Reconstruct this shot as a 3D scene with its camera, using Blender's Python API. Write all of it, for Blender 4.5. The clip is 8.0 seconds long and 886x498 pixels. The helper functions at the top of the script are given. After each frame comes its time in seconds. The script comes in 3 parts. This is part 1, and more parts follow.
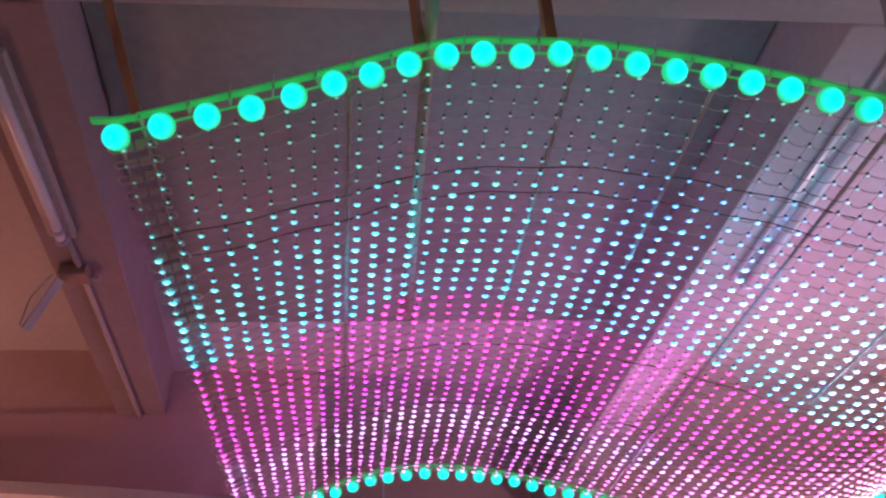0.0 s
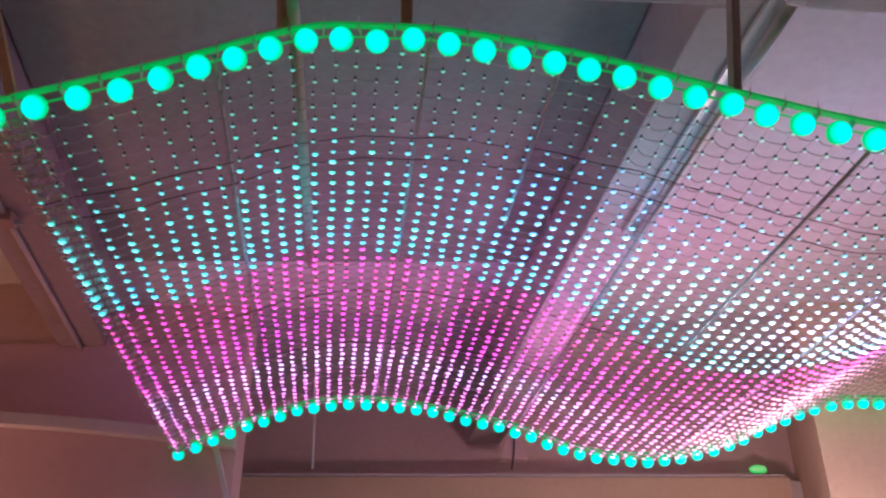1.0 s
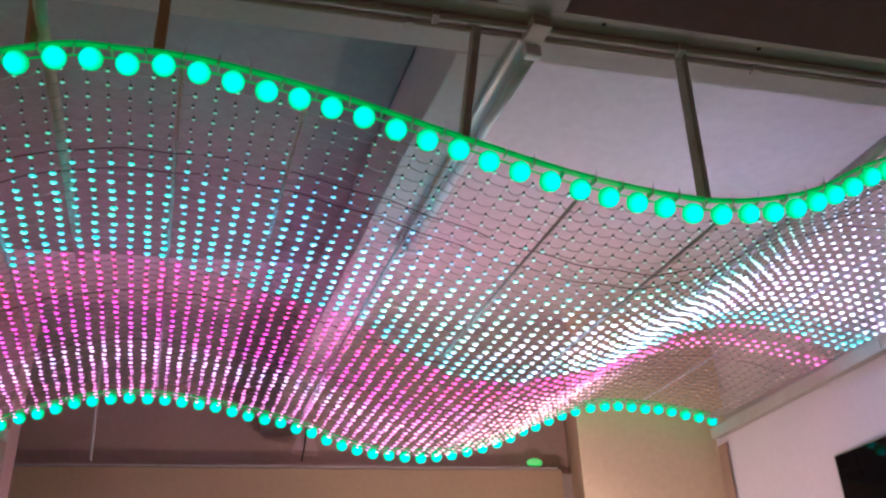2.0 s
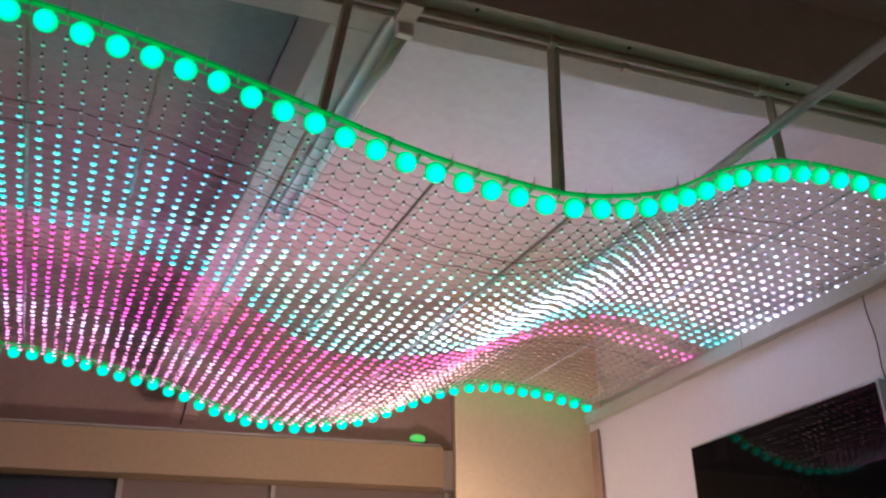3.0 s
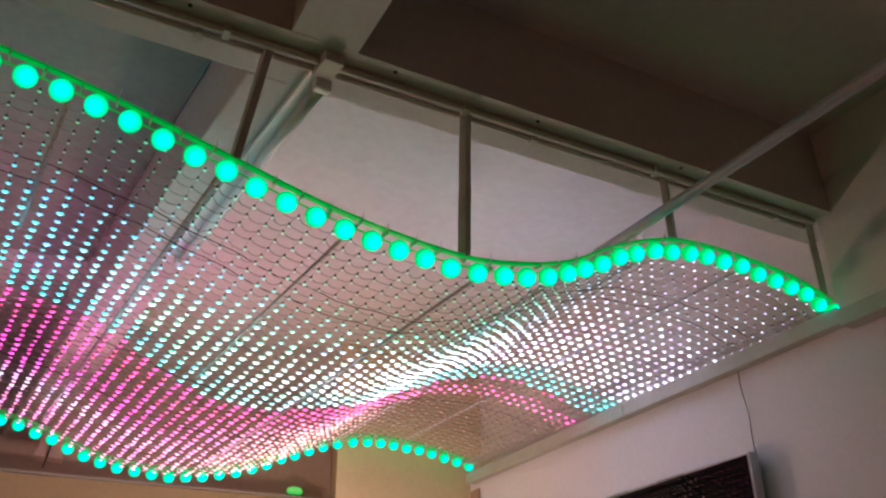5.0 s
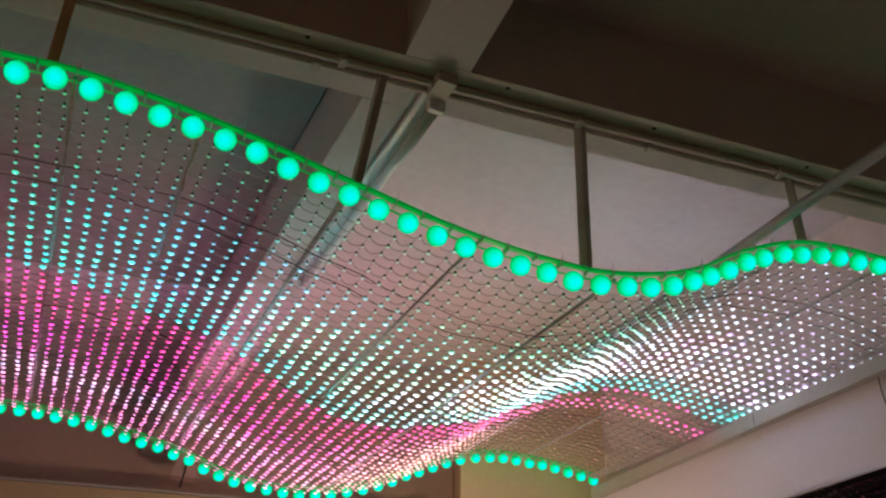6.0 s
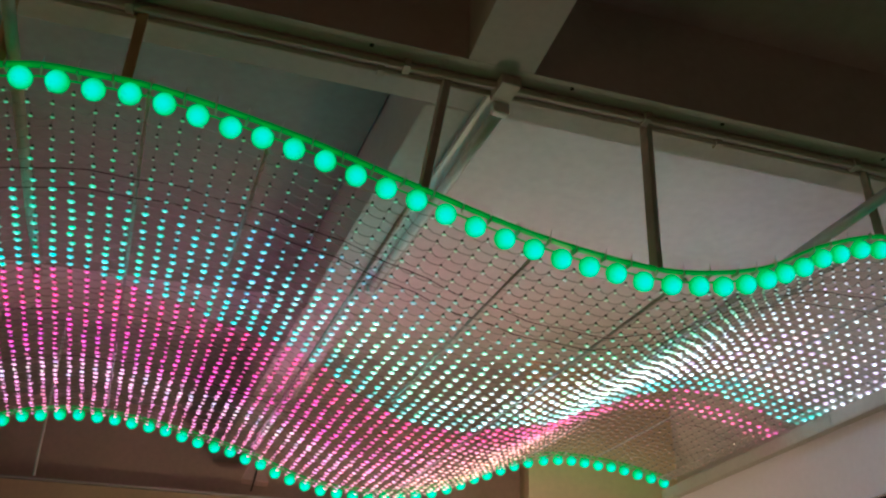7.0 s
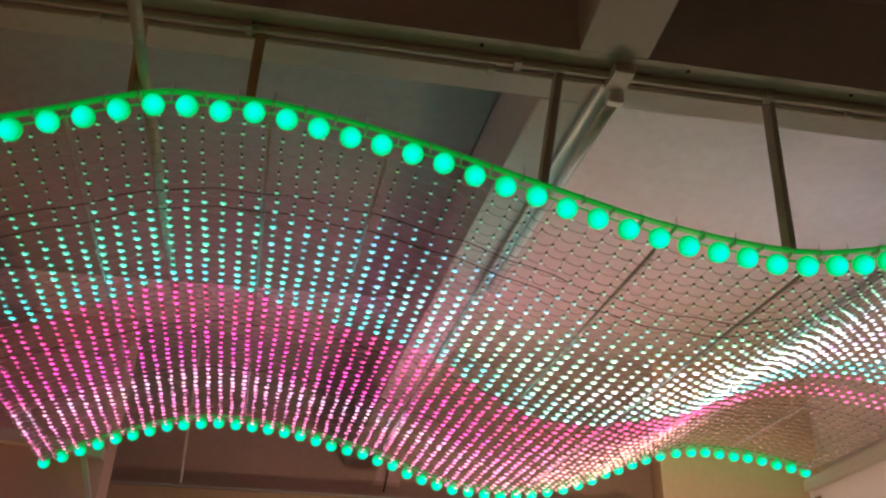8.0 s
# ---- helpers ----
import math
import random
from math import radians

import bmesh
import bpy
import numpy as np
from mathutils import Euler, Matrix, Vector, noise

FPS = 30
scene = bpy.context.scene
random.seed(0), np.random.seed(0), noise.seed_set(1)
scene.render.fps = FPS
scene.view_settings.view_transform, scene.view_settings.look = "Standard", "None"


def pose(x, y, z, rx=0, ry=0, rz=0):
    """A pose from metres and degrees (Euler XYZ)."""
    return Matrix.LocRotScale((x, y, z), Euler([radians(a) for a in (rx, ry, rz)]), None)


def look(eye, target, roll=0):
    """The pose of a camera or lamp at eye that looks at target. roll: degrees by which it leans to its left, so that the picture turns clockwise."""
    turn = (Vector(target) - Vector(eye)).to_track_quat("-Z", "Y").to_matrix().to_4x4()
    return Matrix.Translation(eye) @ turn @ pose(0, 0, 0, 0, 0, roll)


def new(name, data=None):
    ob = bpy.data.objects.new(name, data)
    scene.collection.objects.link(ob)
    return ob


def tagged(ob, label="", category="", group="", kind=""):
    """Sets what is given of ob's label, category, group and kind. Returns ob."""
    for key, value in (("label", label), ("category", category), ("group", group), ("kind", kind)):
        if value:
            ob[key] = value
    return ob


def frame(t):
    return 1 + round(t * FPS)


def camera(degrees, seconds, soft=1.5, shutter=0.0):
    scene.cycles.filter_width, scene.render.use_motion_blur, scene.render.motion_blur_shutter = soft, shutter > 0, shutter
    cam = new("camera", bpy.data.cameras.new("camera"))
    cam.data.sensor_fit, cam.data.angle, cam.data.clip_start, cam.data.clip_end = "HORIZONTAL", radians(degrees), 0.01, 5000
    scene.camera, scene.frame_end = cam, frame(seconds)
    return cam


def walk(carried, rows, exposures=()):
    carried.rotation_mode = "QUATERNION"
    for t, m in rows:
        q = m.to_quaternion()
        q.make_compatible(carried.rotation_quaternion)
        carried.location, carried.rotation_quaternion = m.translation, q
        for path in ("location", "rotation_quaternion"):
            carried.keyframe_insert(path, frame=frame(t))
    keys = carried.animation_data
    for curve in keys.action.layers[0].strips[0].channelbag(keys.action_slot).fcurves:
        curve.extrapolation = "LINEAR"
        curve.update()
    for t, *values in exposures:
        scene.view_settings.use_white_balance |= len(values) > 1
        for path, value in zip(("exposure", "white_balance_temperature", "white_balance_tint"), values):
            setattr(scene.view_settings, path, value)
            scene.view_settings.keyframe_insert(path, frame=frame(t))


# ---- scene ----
cam = camera(53.2, 8.0, soft=2.3)
# seconds, eye, target, roll
ROWS = [
    (0.0, (0.015, 0.057, 1.595), (-0.011, 1.711, 2.718), 0.1),
    (0.5, (0.111, -0.036, 1.600), (0.094, 1.652, 2.672), -0.2),
    (1.0, (0.233, -0.102, 1.603), (0.244, 1.650, 2.568), 0.0),
    (1.5, (0.309, -0.198, 1.606), (0.525, 1.548, 2.558), -2.0),
    (3.0, (0.550, -0.301, 1.613), (1.084, 1.420, 2.480), -0.7),
    (3.5, (0.544, -0.312, 1.613), (1.216, 1.355, 2.491), -1.5),
    (4.0, (0.539, -0.308, 1.622), (1.301, 1.285, 2.563), -1.0),
    (4.2, (0.533, -0.306, 1.625), (1.318, 1.278, 2.582), -1.0),
    (5.3, (0.497, -0.305, 1.628), (1.216, 1.284, 2.600), -0.3),
    (5.5, (0.492, -0.303, 1.629), (1.145, 1.309, 2.615), 0.1),
    (6.0, (0.477, -0.300, 1.629), (1.005, 1.355, 2.619), 0.6),
    (6.5, (0.472, -0.296, 1.630), (0.932, 1.377, 2.625), 1.1),
    (7.0, (0.458, -0.297, 1.631), (0.859, 1.392, 2.623), 1.5),
    (7.5, (0.446, -0.297, 1.631), (0.730, 1.420, 2.616), 2.3),
    (8.0, (0.433, -0.297, 1.627), (0.590, 1.438, 2.609), 2.1),
]
walk(cam, [(t, look(eye, aim, roll)) for t, eye, aim, roll in ROWS], [(0.0, 0.45, 4900, 62), (0.5, 0.48, 4850, 54), (1.7, 0.42, 4750, 26), (3.5, 0.42, 4850, 6), (4.0, 0.6, 4850, 8), (5.5, 0.18, 5350, 7), (7.0, -0.2, 5250, -12), (7.5, -0.2, 5250, -14), (8.0, 0.08, 5900, 6)])

# ---- light: the glowing net itself, a faint warm surround and added lamps ----
world = bpy.data.worlds.new("world")
world.use_nodes = True
scene.world = world
world.node_tree.nodes["Background"].inputs["Color"].default_value = (0.9, 0.75, 0.65, 1)
world.node_tree.nodes["Background"].inputs["Strength"].default_value = 0.02
UPLIGHT = 6.6  # added up-light on top of each lamp for the ceiling; its clear body glows below
BODY = 1.2
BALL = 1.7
FILL = 88.0


# ---- materials ----
def material(name, base, rough=0.6, metal=0.0, vary=0.12, scale=3.0, bump=0.15, grain=60.0, stretch=(1, 1, 1), spec=0.4):
    """A surface with broad stains, fine grain and a little relief, sized in metres."""
    m = bpy.data.materials.new(name)
    m.use_nodes = True
    nt = m.node_tree
    b = nt.nodes["Principled BSDF"]
    b.inputs["Metallic"].default_value = metal
    b.inputs["Specular IOR Level"].default_value = spec
    co = nt.nodes.new("ShaderNodeTexCoord")
    mp = nt.nodes.new("ShaderNodeMapping")
    mp.inputs["Scale"].default_value = stretch
    nt.links.new(co.outputs["Object"], mp.inputs["Vector"])
    big = nt.nodes.new("ShaderNodeTexNoise")
    big.inputs["Scale"].default_value = scale
    big.inputs["Detail"].default_value = 6
    fine = nt.nodes.new("ShaderNodeTexNoise")
    fine.inputs["Scale"].default_value = grain
    fine.inputs["Detail"].default_value = 4
    for n in (big, fine):
        nt.links.new(mp.outputs["Vector"], n.inputs["Vector"])
    ramp = nt.nodes.new("ShaderNodeValToRGB")
    ramp.color_ramp.elements[0].position, ramp.color_ramp.elements[1].position = 0.3, 0.7
    lo, hi = [c * (1 - vary) for c in base], [min(1, c * (1 + vary)) for c in base]
    ramp.color_ramp.elements[0].color, ramp.color_ramp.elements[1].color = (*lo, 1), (*hi, 1)
    mix = nt.nodes.new("ShaderNodeMix")
    mix.data_type = "FLOAT"
    mix.inputs[0].default_value = 0.35
    nt.links.new(big.outputs["Fac"], mix.inputs[2])
    nt.links.new(fine.outputs["Fac"], mix.inputs[3])
    nt.links.new(mix.outputs[0], ramp.inputs["Fac"])
    nt.links.new(ramp.outputs["Color"], b.inputs["Base Color"])
    rr = nt.nodes.new("ShaderNodeMapRange")
    rr.inputs["To Min"].default_value, rr.inputs["To Max"].default_value = max(0.02, rough - 0.1), min(1, rough + 0.1)
    nt.links.new(big.outputs["Fac"], rr.inputs["Value"])
    nt.links.new(rr.outputs["Result"], b.inputs["Roughness"])
    bp = nt.nodes.new("ShaderNodeBump")
    bp.inputs["Strength"].default_value, bp.inputs["Distance"].default_value = bump, 0.004
    nt.links.new(fine.outputs["Fac"], bp.inputs["Height"])
    nt.links.new(bp.outputs["Normal"], b.inputs["Normal"])
    return m


def glow(name, colour, strength):
    m = bpy.data.materials.new(name)
    m.use_nodes = True
    nt = m.node_tree
    b = nt.nodes["Principled BSDF"]
    b.inputs["Base Color"].default_value = (0.7, 0.7, 0.7, 1)
    b.inputs["Roughness"].default_value = 0.35
    b.inputs["Emission Color"].default_value = (*colour, 1)
    b.inputs["Emission Strength"].default_value = strength
    return m


LAVENDER = material("pale_wall_paint", (0.78, 0.76, 0.86), 0.75, vary=0.06, scale=1.4, bump=0.3, grain=50)
PLASTER = material("white_plaster", (0.72, 0.66, 0.63), 0.8, vary=0.10, scale=1.3, bump=0.35, grain=45)
CEILING = material("ceiling_paint", (0.66, 0.63, 0.60), 0.75, vary=0.13, scale=1.0, bump=0.35, grain=30)
BEAM = material("beam_paint", (0.62, 0.57, 0.55), 0.7, vary=0.12, scale=2.2, bump=0.3, grain=50)
# Darker than BEAM, to keep the left beam dim under the rosy lamp.
DIMBEAM = material("dimmed_beam", (0.36, 0.30, 0.29), 0.75, vary=0.16, scale=2.5, bump=0.4, grain=40)
BOARD = material("grey_ceiling_board", (0.31, 0.33, 0.27), 0.7, vary=0.2, scale=1.6, bump=0.3, grain=35)
YELLOW = material("cream_paint", (0.80, 0.64, 0.43), 0.8, vary=0.10, scale=1.5, bump=0.3, grain=40)
PINK = material("rose_plaster", (0.74, 0.54, 0.54), 0.8, vary=0.08, scale=1.2, bump=0.3, grain=40)
RAIL = material("dull_grey_plastic", (0.50, 0.50, 0.46), 0.5, vary=0.12, scale=6, bump=0.1)
REDDISH = material("warm_plaster", (0.74, 0.57, 0.50), 0.8, vary=0.12, scale=1.3, bump=0.35, grain=45)
TRIM = material("white_trim", (0.72, 0.70, 0.70), 0.45, vary=0.08, scale=5, bump=0.1)
BROWN = material("brown_trim", (0.40, 0.28, 0.22), 0.55, vary=0.2, scale=8)
# Unseen walls and floor, darkened to cut bounced light on beam and ceiling.
DIM = material("unseen_wall_dark", (0.16, 0.12, 0.11), 0.8, vary=0.15)
FLOOR = material("unseen_floor_dark", (0.09, 0.075, 0.07), 0.6, vary=0.2)
PIPE = material("painted_conduit", (0.58, 0.53, 0.47), 0.45, vary=0.15, scale=9, bump=0.1)
WOOD = material("pine_batten", (0.74, 0.54, 0.30), 0.6, vary=0.3, scale=18, stretch=(1, 1, 0.12), bump=0.25)
# Grey-brown of strips hanging in shade, put into their colour.
GREYROD = material("grey_shaded_strip", (0.58, 0.54, 0.50), 0.5, vary=0.2, scale=14)
STEEL = material("galvanised_steel", (0.52, 0.54, 0.62), 0.4, metal=0.2, vary=0.12, scale=12, bump=0.08)
FIXTURE = material("enamelled_fixture", (0.86, 0.86, 0.86), 0.22, vary=0.05, scale=6, bump=0.05)
SCREEN = material("black_screen", (0.006, 0.006, 0.007), 0.12, vary=0.1, bump=0.0, spec=0.14)
for link in list(SCREEN.node_tree.links):
    if link.to_socket.name == "Roughness":
        link.from_node.inputs["To Min"].default_value, link.from_node.inputs["To Max"].default_value = 0.02, 0.06
BEZEL = material("dark_bezel", (0.05, 0.05, 0.05), 0.35, vary=0.1)
SILVER = material("silver_edge", (0.5, 0.5, 0.5), 0.3, metal=0.8)
THINCABLE = material("brown_cable", (0.10, 0.06, 0.055), 0.5, vary=0.2)
CABLE = material("black_cable", (0.03, 0.025, 0.025), 0.5, vary=0.2)
NODE = material("led_housing", (0.10, 0.10, 0.10), 0.35, vary=0.25, scale=20, bump=0.0)
# The balls' green light on the band is put into its glow and colour.
BAND = glow("green_band_added_glow", (0.02, 0.62, 0.05), 0.24)
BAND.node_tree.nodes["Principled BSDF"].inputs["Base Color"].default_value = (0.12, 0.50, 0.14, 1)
TIE = material("white_cable_tie", (0.75, 0.75, 0.72), 0.4, vary=0.08)
ROD = material("acrylic_rod", (0.55, 0.56, 0.57), 0.42, vary=0.1, scale=20, bump=0.02, spec=0.3)
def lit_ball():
    """A frosted glowing ball, its glow painted brighter and bluer on the lower front towards the walk."""
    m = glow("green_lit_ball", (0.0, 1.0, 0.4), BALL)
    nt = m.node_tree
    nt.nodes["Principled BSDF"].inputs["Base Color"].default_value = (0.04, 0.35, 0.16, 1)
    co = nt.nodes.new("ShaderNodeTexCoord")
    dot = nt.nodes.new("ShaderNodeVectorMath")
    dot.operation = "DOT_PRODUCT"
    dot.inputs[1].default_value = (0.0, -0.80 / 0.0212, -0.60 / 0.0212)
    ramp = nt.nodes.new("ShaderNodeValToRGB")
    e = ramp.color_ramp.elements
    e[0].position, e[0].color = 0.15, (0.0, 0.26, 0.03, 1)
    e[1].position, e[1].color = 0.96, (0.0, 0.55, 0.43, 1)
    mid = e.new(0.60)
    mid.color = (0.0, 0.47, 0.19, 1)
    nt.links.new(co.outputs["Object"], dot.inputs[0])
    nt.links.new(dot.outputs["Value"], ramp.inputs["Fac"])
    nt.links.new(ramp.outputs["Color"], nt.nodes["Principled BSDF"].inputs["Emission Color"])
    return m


def clear_wire(name, colour, clarity):
    """Milky plastic that lets the light behind it through."""
    m = bpy.data.materials.new(name)
    m.use_nodes = True
    nt = m.node_tree
    nt.nodes.remove(nt.nodes["Principled BSDF"])
    through_it = nt.nodes.new("ShaderNodeBsdfTranslucent")
    on_it = nt.nodes.new("ShaderNodeBsdfDiffuse")
    gloss = nt.nodes.new("ShaderNodeBsdfGlossy")
    gloss.inputs["Roughness"].default_value = 0.25
    grain = nt.nodes.new("ShaderNodeTexNoise")
    grain.inputs["Scale"].default_value = 40.0
    ramp = nt.nodes.new("ShaderNodeValToRGB")
    ramp.color_ramp.elements[0].color = (*[c * 0.75 for c in colour], 1)
    ramp.color_ramp.elements[1].color = (*colour, 1)
    nt.links.new(grain.outputs["Fac"], ramp.inputs["Fac"])
    for n in (through_it, on_it):
        nt.links.new(ramp.outputs["Color"], n.inputs["Color"])
    one, two = nt.nodes.new("ShaderNodeMixShader"), nt.nodes.new("ShaderNodeMixShader")
    one.inputs["Fac"].default_value, two.inputs["Fac"].default_value = 0.3, 0.14
    nt.links.new(through_it.outputs["BSDF"], one.inputs[1])
    nt.links.new(on_it.outputs["BSDF"], one.inputs[2])
    nt.links.new(one.outputs["Shader"], two.inputs[1])
    nt.links.new(gloss.outputs["BSDF"], two.inputs[2])
    clear, three = nt.nodes.new("ShaderNodeBsdfTransparent"), nt.nodes.new("ShaderNodeMixShader")
    three.inputs["Fac"].default_value = clarity
    nt.links.new(two.outputs["Shader"], three.inputs[1])
    nt.links.new(clear.outputs["BSDF"], three.inputs[2])
    nt.links.new(three.outputs["Shader"], nt.nodes["Material Output"].inputs["Surface"])
    return m


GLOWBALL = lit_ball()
WIRE = clear_wire("pale_clear_wire", (0.95, 0.93, 0.86), 0.4)
LINK = clear_wire("milky_clear_plastic", (0.93, 0.92, 0.88), 0.08)


# ---- mesh helpers ----
def mesh_object(name, bm, mat, smooth=False):
    me = bpy.data.meshes.new(name)
    bm.normal_update()
    bm.to_mesh(me)
    bm.free()
    for m in mat if isinstance(mat, (list, tuple)) else (mat,):
        me.materials.append(m)
    if smooth:
        me.shade_smooth()
    return new(name, me)


def part(name, bm, mat, parent, label="", smooth=False):
    ob = mesh_object(name, bm, mat, smooth)
    ob.parent = parent
    if label:
        ob["label"] = label
    return ob


def add_prism(bm, corners, low, high):
    """A block on a plan outline (counter-clockwise from above), between two heights."""
    a = [bm.verts.new((x, y, low)) for x, y in corners]
    b = [bm.verts.new((x, y, high)) for x, y in corners]
    n = len(corners)
    bm.faces.new(a[::-1])
    bm.faces.new(b)
    for k in range(n):
        bm.faces.new((a[k], a[(k + 1) % n], b[(k + 1) % n], b[k]))


def prism(corners, low, high, bevel=0.0):
    bm = bmesh.new()
    add_prism(bm, corners, low, high)
    if bevel:
        bmesh.ops.bevel(bm, geom=bm.edges[:], offset=bevel, segments=2, profile=0.6, affect="EDGES")
    return bm


def box(x0, x1, y0, y1, z0, z1, bevel=0.0):
    return prism([(x0, y0), (x1, y0), (x1, y1), (x0, y1)], z0, z1, bevel)


def add_tube(bm, points, radius, sides=8):
    """A round bar along points, capped."""
    points = [Vector(p) for p in points]
    rings = []
    for k, p in enumerate(points):
        d = (points[min(k + 1, len(points) - 1)] - points[max(k - 1, 0)]).normalized()
        u = d.cross(Vector((0.12, 0.31, 1.0))).normalized()
        w = d.cross(u)
        rings.append([bm.verts.new(p + radius * (math.cos(2 * math.pi * j / sides) * u + math.sin(2 * math.pi * j / sides) * w)) for j in range(sides)])
    for a, b in zip(rings, rings[1:]):
        for j in range(sides):
            bm.faces.new((a[j], a[(j + 1) % sides], b[(j + 1) % sides], b[j]))
    bm.faces.new(rings[0][::-1])
    bm.faces.new(rings[-1])


def tube(points, radius, sides=8):
    bm = bmesh.new()
    add_tube(bm, points, radius, sides)
    return bm


def bar(p, q, width, depth, bevel=0.001):
    """A square-edged batten from p to q."""
    p, q = Vector(p), Vector(q)
    d = q - p
    bm = bmesh.new()
    bmesh.ops.create_cube(bm, size=1.0)
    bmesh.ops.scale(bm, vec=(width, depth, d.length), verts=bm.verts)
    bmesh.ops.bevel(bm, geom=bm.edges[:], offset=bevel, segments=1, affect="EDGES")
    turn = d.to_track_quat("Z", "Y").to_matrix().to_4x4()
    bmesh.ops.transform(bm, matrix=Matrix.Translation((p + q) / 2) @ turn, verts=bm.verts)
    return bm


def structure(name, bm, mat, label, category):
    return tagged(mesh_object(name, bm, mat), label, category, kind="structure")


# ---- the room ----
CEIL, BEAM_Z, BACK, BAY = 3.14, 2.88, 4.25, 3.235
SKEW = -0.13  # the cross beams run slightly aslant


def slant(x, y, rate=SKEW):
    return x + rate * (y - 1.1)


def wall_x(y):
    return 2.42 - 0.075 * (y - 1.2)


def beam_y(x):
    return 1.055 + 0.05 * (x - 0.97)


structure("floor", box(-4.0, 2.9, -3.6, 4.5, -0.1, 0.0), FLOOR, "unseen floor of the room, darkened against bounced light", "floor")
structure("ceiling", prism([(-4.0, -3.6), (2.9, -3.6), (2.9, 4.5), (-1.3, 4.5), (-1.17, 3.2), (-0.9, 1.15), (-4.0, 0.95)], CEIL, CEIL + 0.15), CEILING, "off-white painted plaster ceiling between beams", "ceiling")
structure("ceiling_left_bay", prism([(-4.0, 0.94), (-0.9, 1.14), (-1.17, 3.2), (-1.3, 4.5), (-4.0, 4.5)], BAY, BAY + 0.15), CEILING, "painted plaster ceiling of the higher bay", "ceiling")
structure("wall_south", box(-4.0, 2.9, -3.75, -3.6, 0, CEIL), DIM, "unseen wall behind the walk, darkened against bounced light", "wall")
structure("wall_west", box(-4.15, -4.0, -3.6, 4.5, 0, BAY), DIM, "unseen wall at the far side, darkened against bounced light", "wall")
structure("wall_north", box(-4.0, 2.0, BACK, BACK + 0.15, 0, CEIL), REDDISH, "plaster wall above the windows, in shade", "wall")
structure("wall_east", prism([(wall_x(-3.6), -3.6), (wall_x(-3.6) + 0.2, -3.6), (wall_x(3.15) + 0.3, 3.15), (wall_x(3.15), 3.15)], 0, 2.60), LAVENDER,
          "pale plaster wall that carries the television", "wall")
structure("wall_east_upper", prism([(wall_x(1.175) + 0.06, 1.175), (wall_x(1.175) + 0.25, 1.175), (wall_x(3.15) + 0.35, 3.15), (wall_x(3.15) + 0.06, 3.15)], 2.60, CEIL), PLASTER,
          "upper plaster wall set back above a ledge", "wall")
structure("wall_east_pilaster", prism([(wall_x(-3.6) - 0.046, -3.6), (wall_x(-3.6) + 0.25, -3.6), (wall_x(1.175) + 0.25, 1.172), (wall_x(1.175) - 0.046, 1.172)], 2.603, CEIL, 0.004), PLASTER,
          "plaster wall standing proud above the ledge beside the net", "wall")
structure("wall_east_ledge", prism([(wall_x(-3.6) - 0.052, -3.6), (wall_x(-3.6) - 0.002, -3.6), (wall_x(1.175) - 0.002, 1.176), (wall_x(1.175) - 0.052, 1.176)], 2.556, 2.602, 0.003), RAIL,
          "dull grey ledge under the proud plaster wall", "trim")
structure("wall_pier", prism([(1.655, 3.12), (2.6, 3.15), (2.6, BACK + 0.15), (2.05, BACK + 0.15)], 0, CEIL), YELLOW, "cream-yellow plastered wall pier beside the window", "wall")
structure("wall_left_panel", prism([(-4.0, 3.16), (-0.52, 3.16), (-0.52, 3.3), (-4.0, 3.3)], 0, 2.962), PINK, "rose-tinted plaster wall under the beam", "wall")
structure("wall_left_upper", prism([(-4.0, 3.168), (-0.52, 3.168), (-0.52, 3.3), (-4.0, 3.3)], 2.965, BAY), REDDISH, "warm plaster band over the rose wall, above a thin joint", "wall")
structure("beam_main", prism([(-4.0, beam_y(-4.0)), (2.55, beam_y(2.55)), (2.55, beam_y(2.55) + 0.16), (-4.0, beam_y(-4.0) + 0.16)], BEAM_Z, CEIL), BEAM,
          "long painted concrete beam across the ceiling", "beam")
structure("beam_cross_south", prism([(1.03, -3.6), (1.17, -3.6), (0.966, beam_y(0.966) - 0.001), (0.821, beam_y(0.821) - 0.001)], BEAM_Z, CEIL), BEAM,
          "painted concrete cross beam meeting the long beam", "beam")
y0 = beam_y(0.85) + 0.164
structure("beam_cross_north", prism([(slant(0.785, y0), y0), (slant(0.955, y0), y0), (slant(0.955, BACK), BACK), (slant(0.785, BACK), BACK)], BEAM_Z + 0.003, CEIL, 0.006), BEAM,
          "painted concrete cross beam over the lit net", "beam")
structure("beam_left", prism([(-0.99, y0 - 0.02), (-0.775, y0 - 0.02), (-1.08, 3.155), (-1.26, 3.155)], 2.95, BAY, 0.006), DIMBEAM,
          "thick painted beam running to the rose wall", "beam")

structure("ceiling_board", prism([(-0.78, y0 + 0.01), (slant(0.78, y0) - 0.005, y0 + 0.01), (slant(0.78, 2.75) - 0.005, 2.75), (-0.96, 2.75)], CEIL - 0.02, CEIL - 0.002), BOARD,
          "dull grey board ceiling over the net, between two beams", "ceiling")

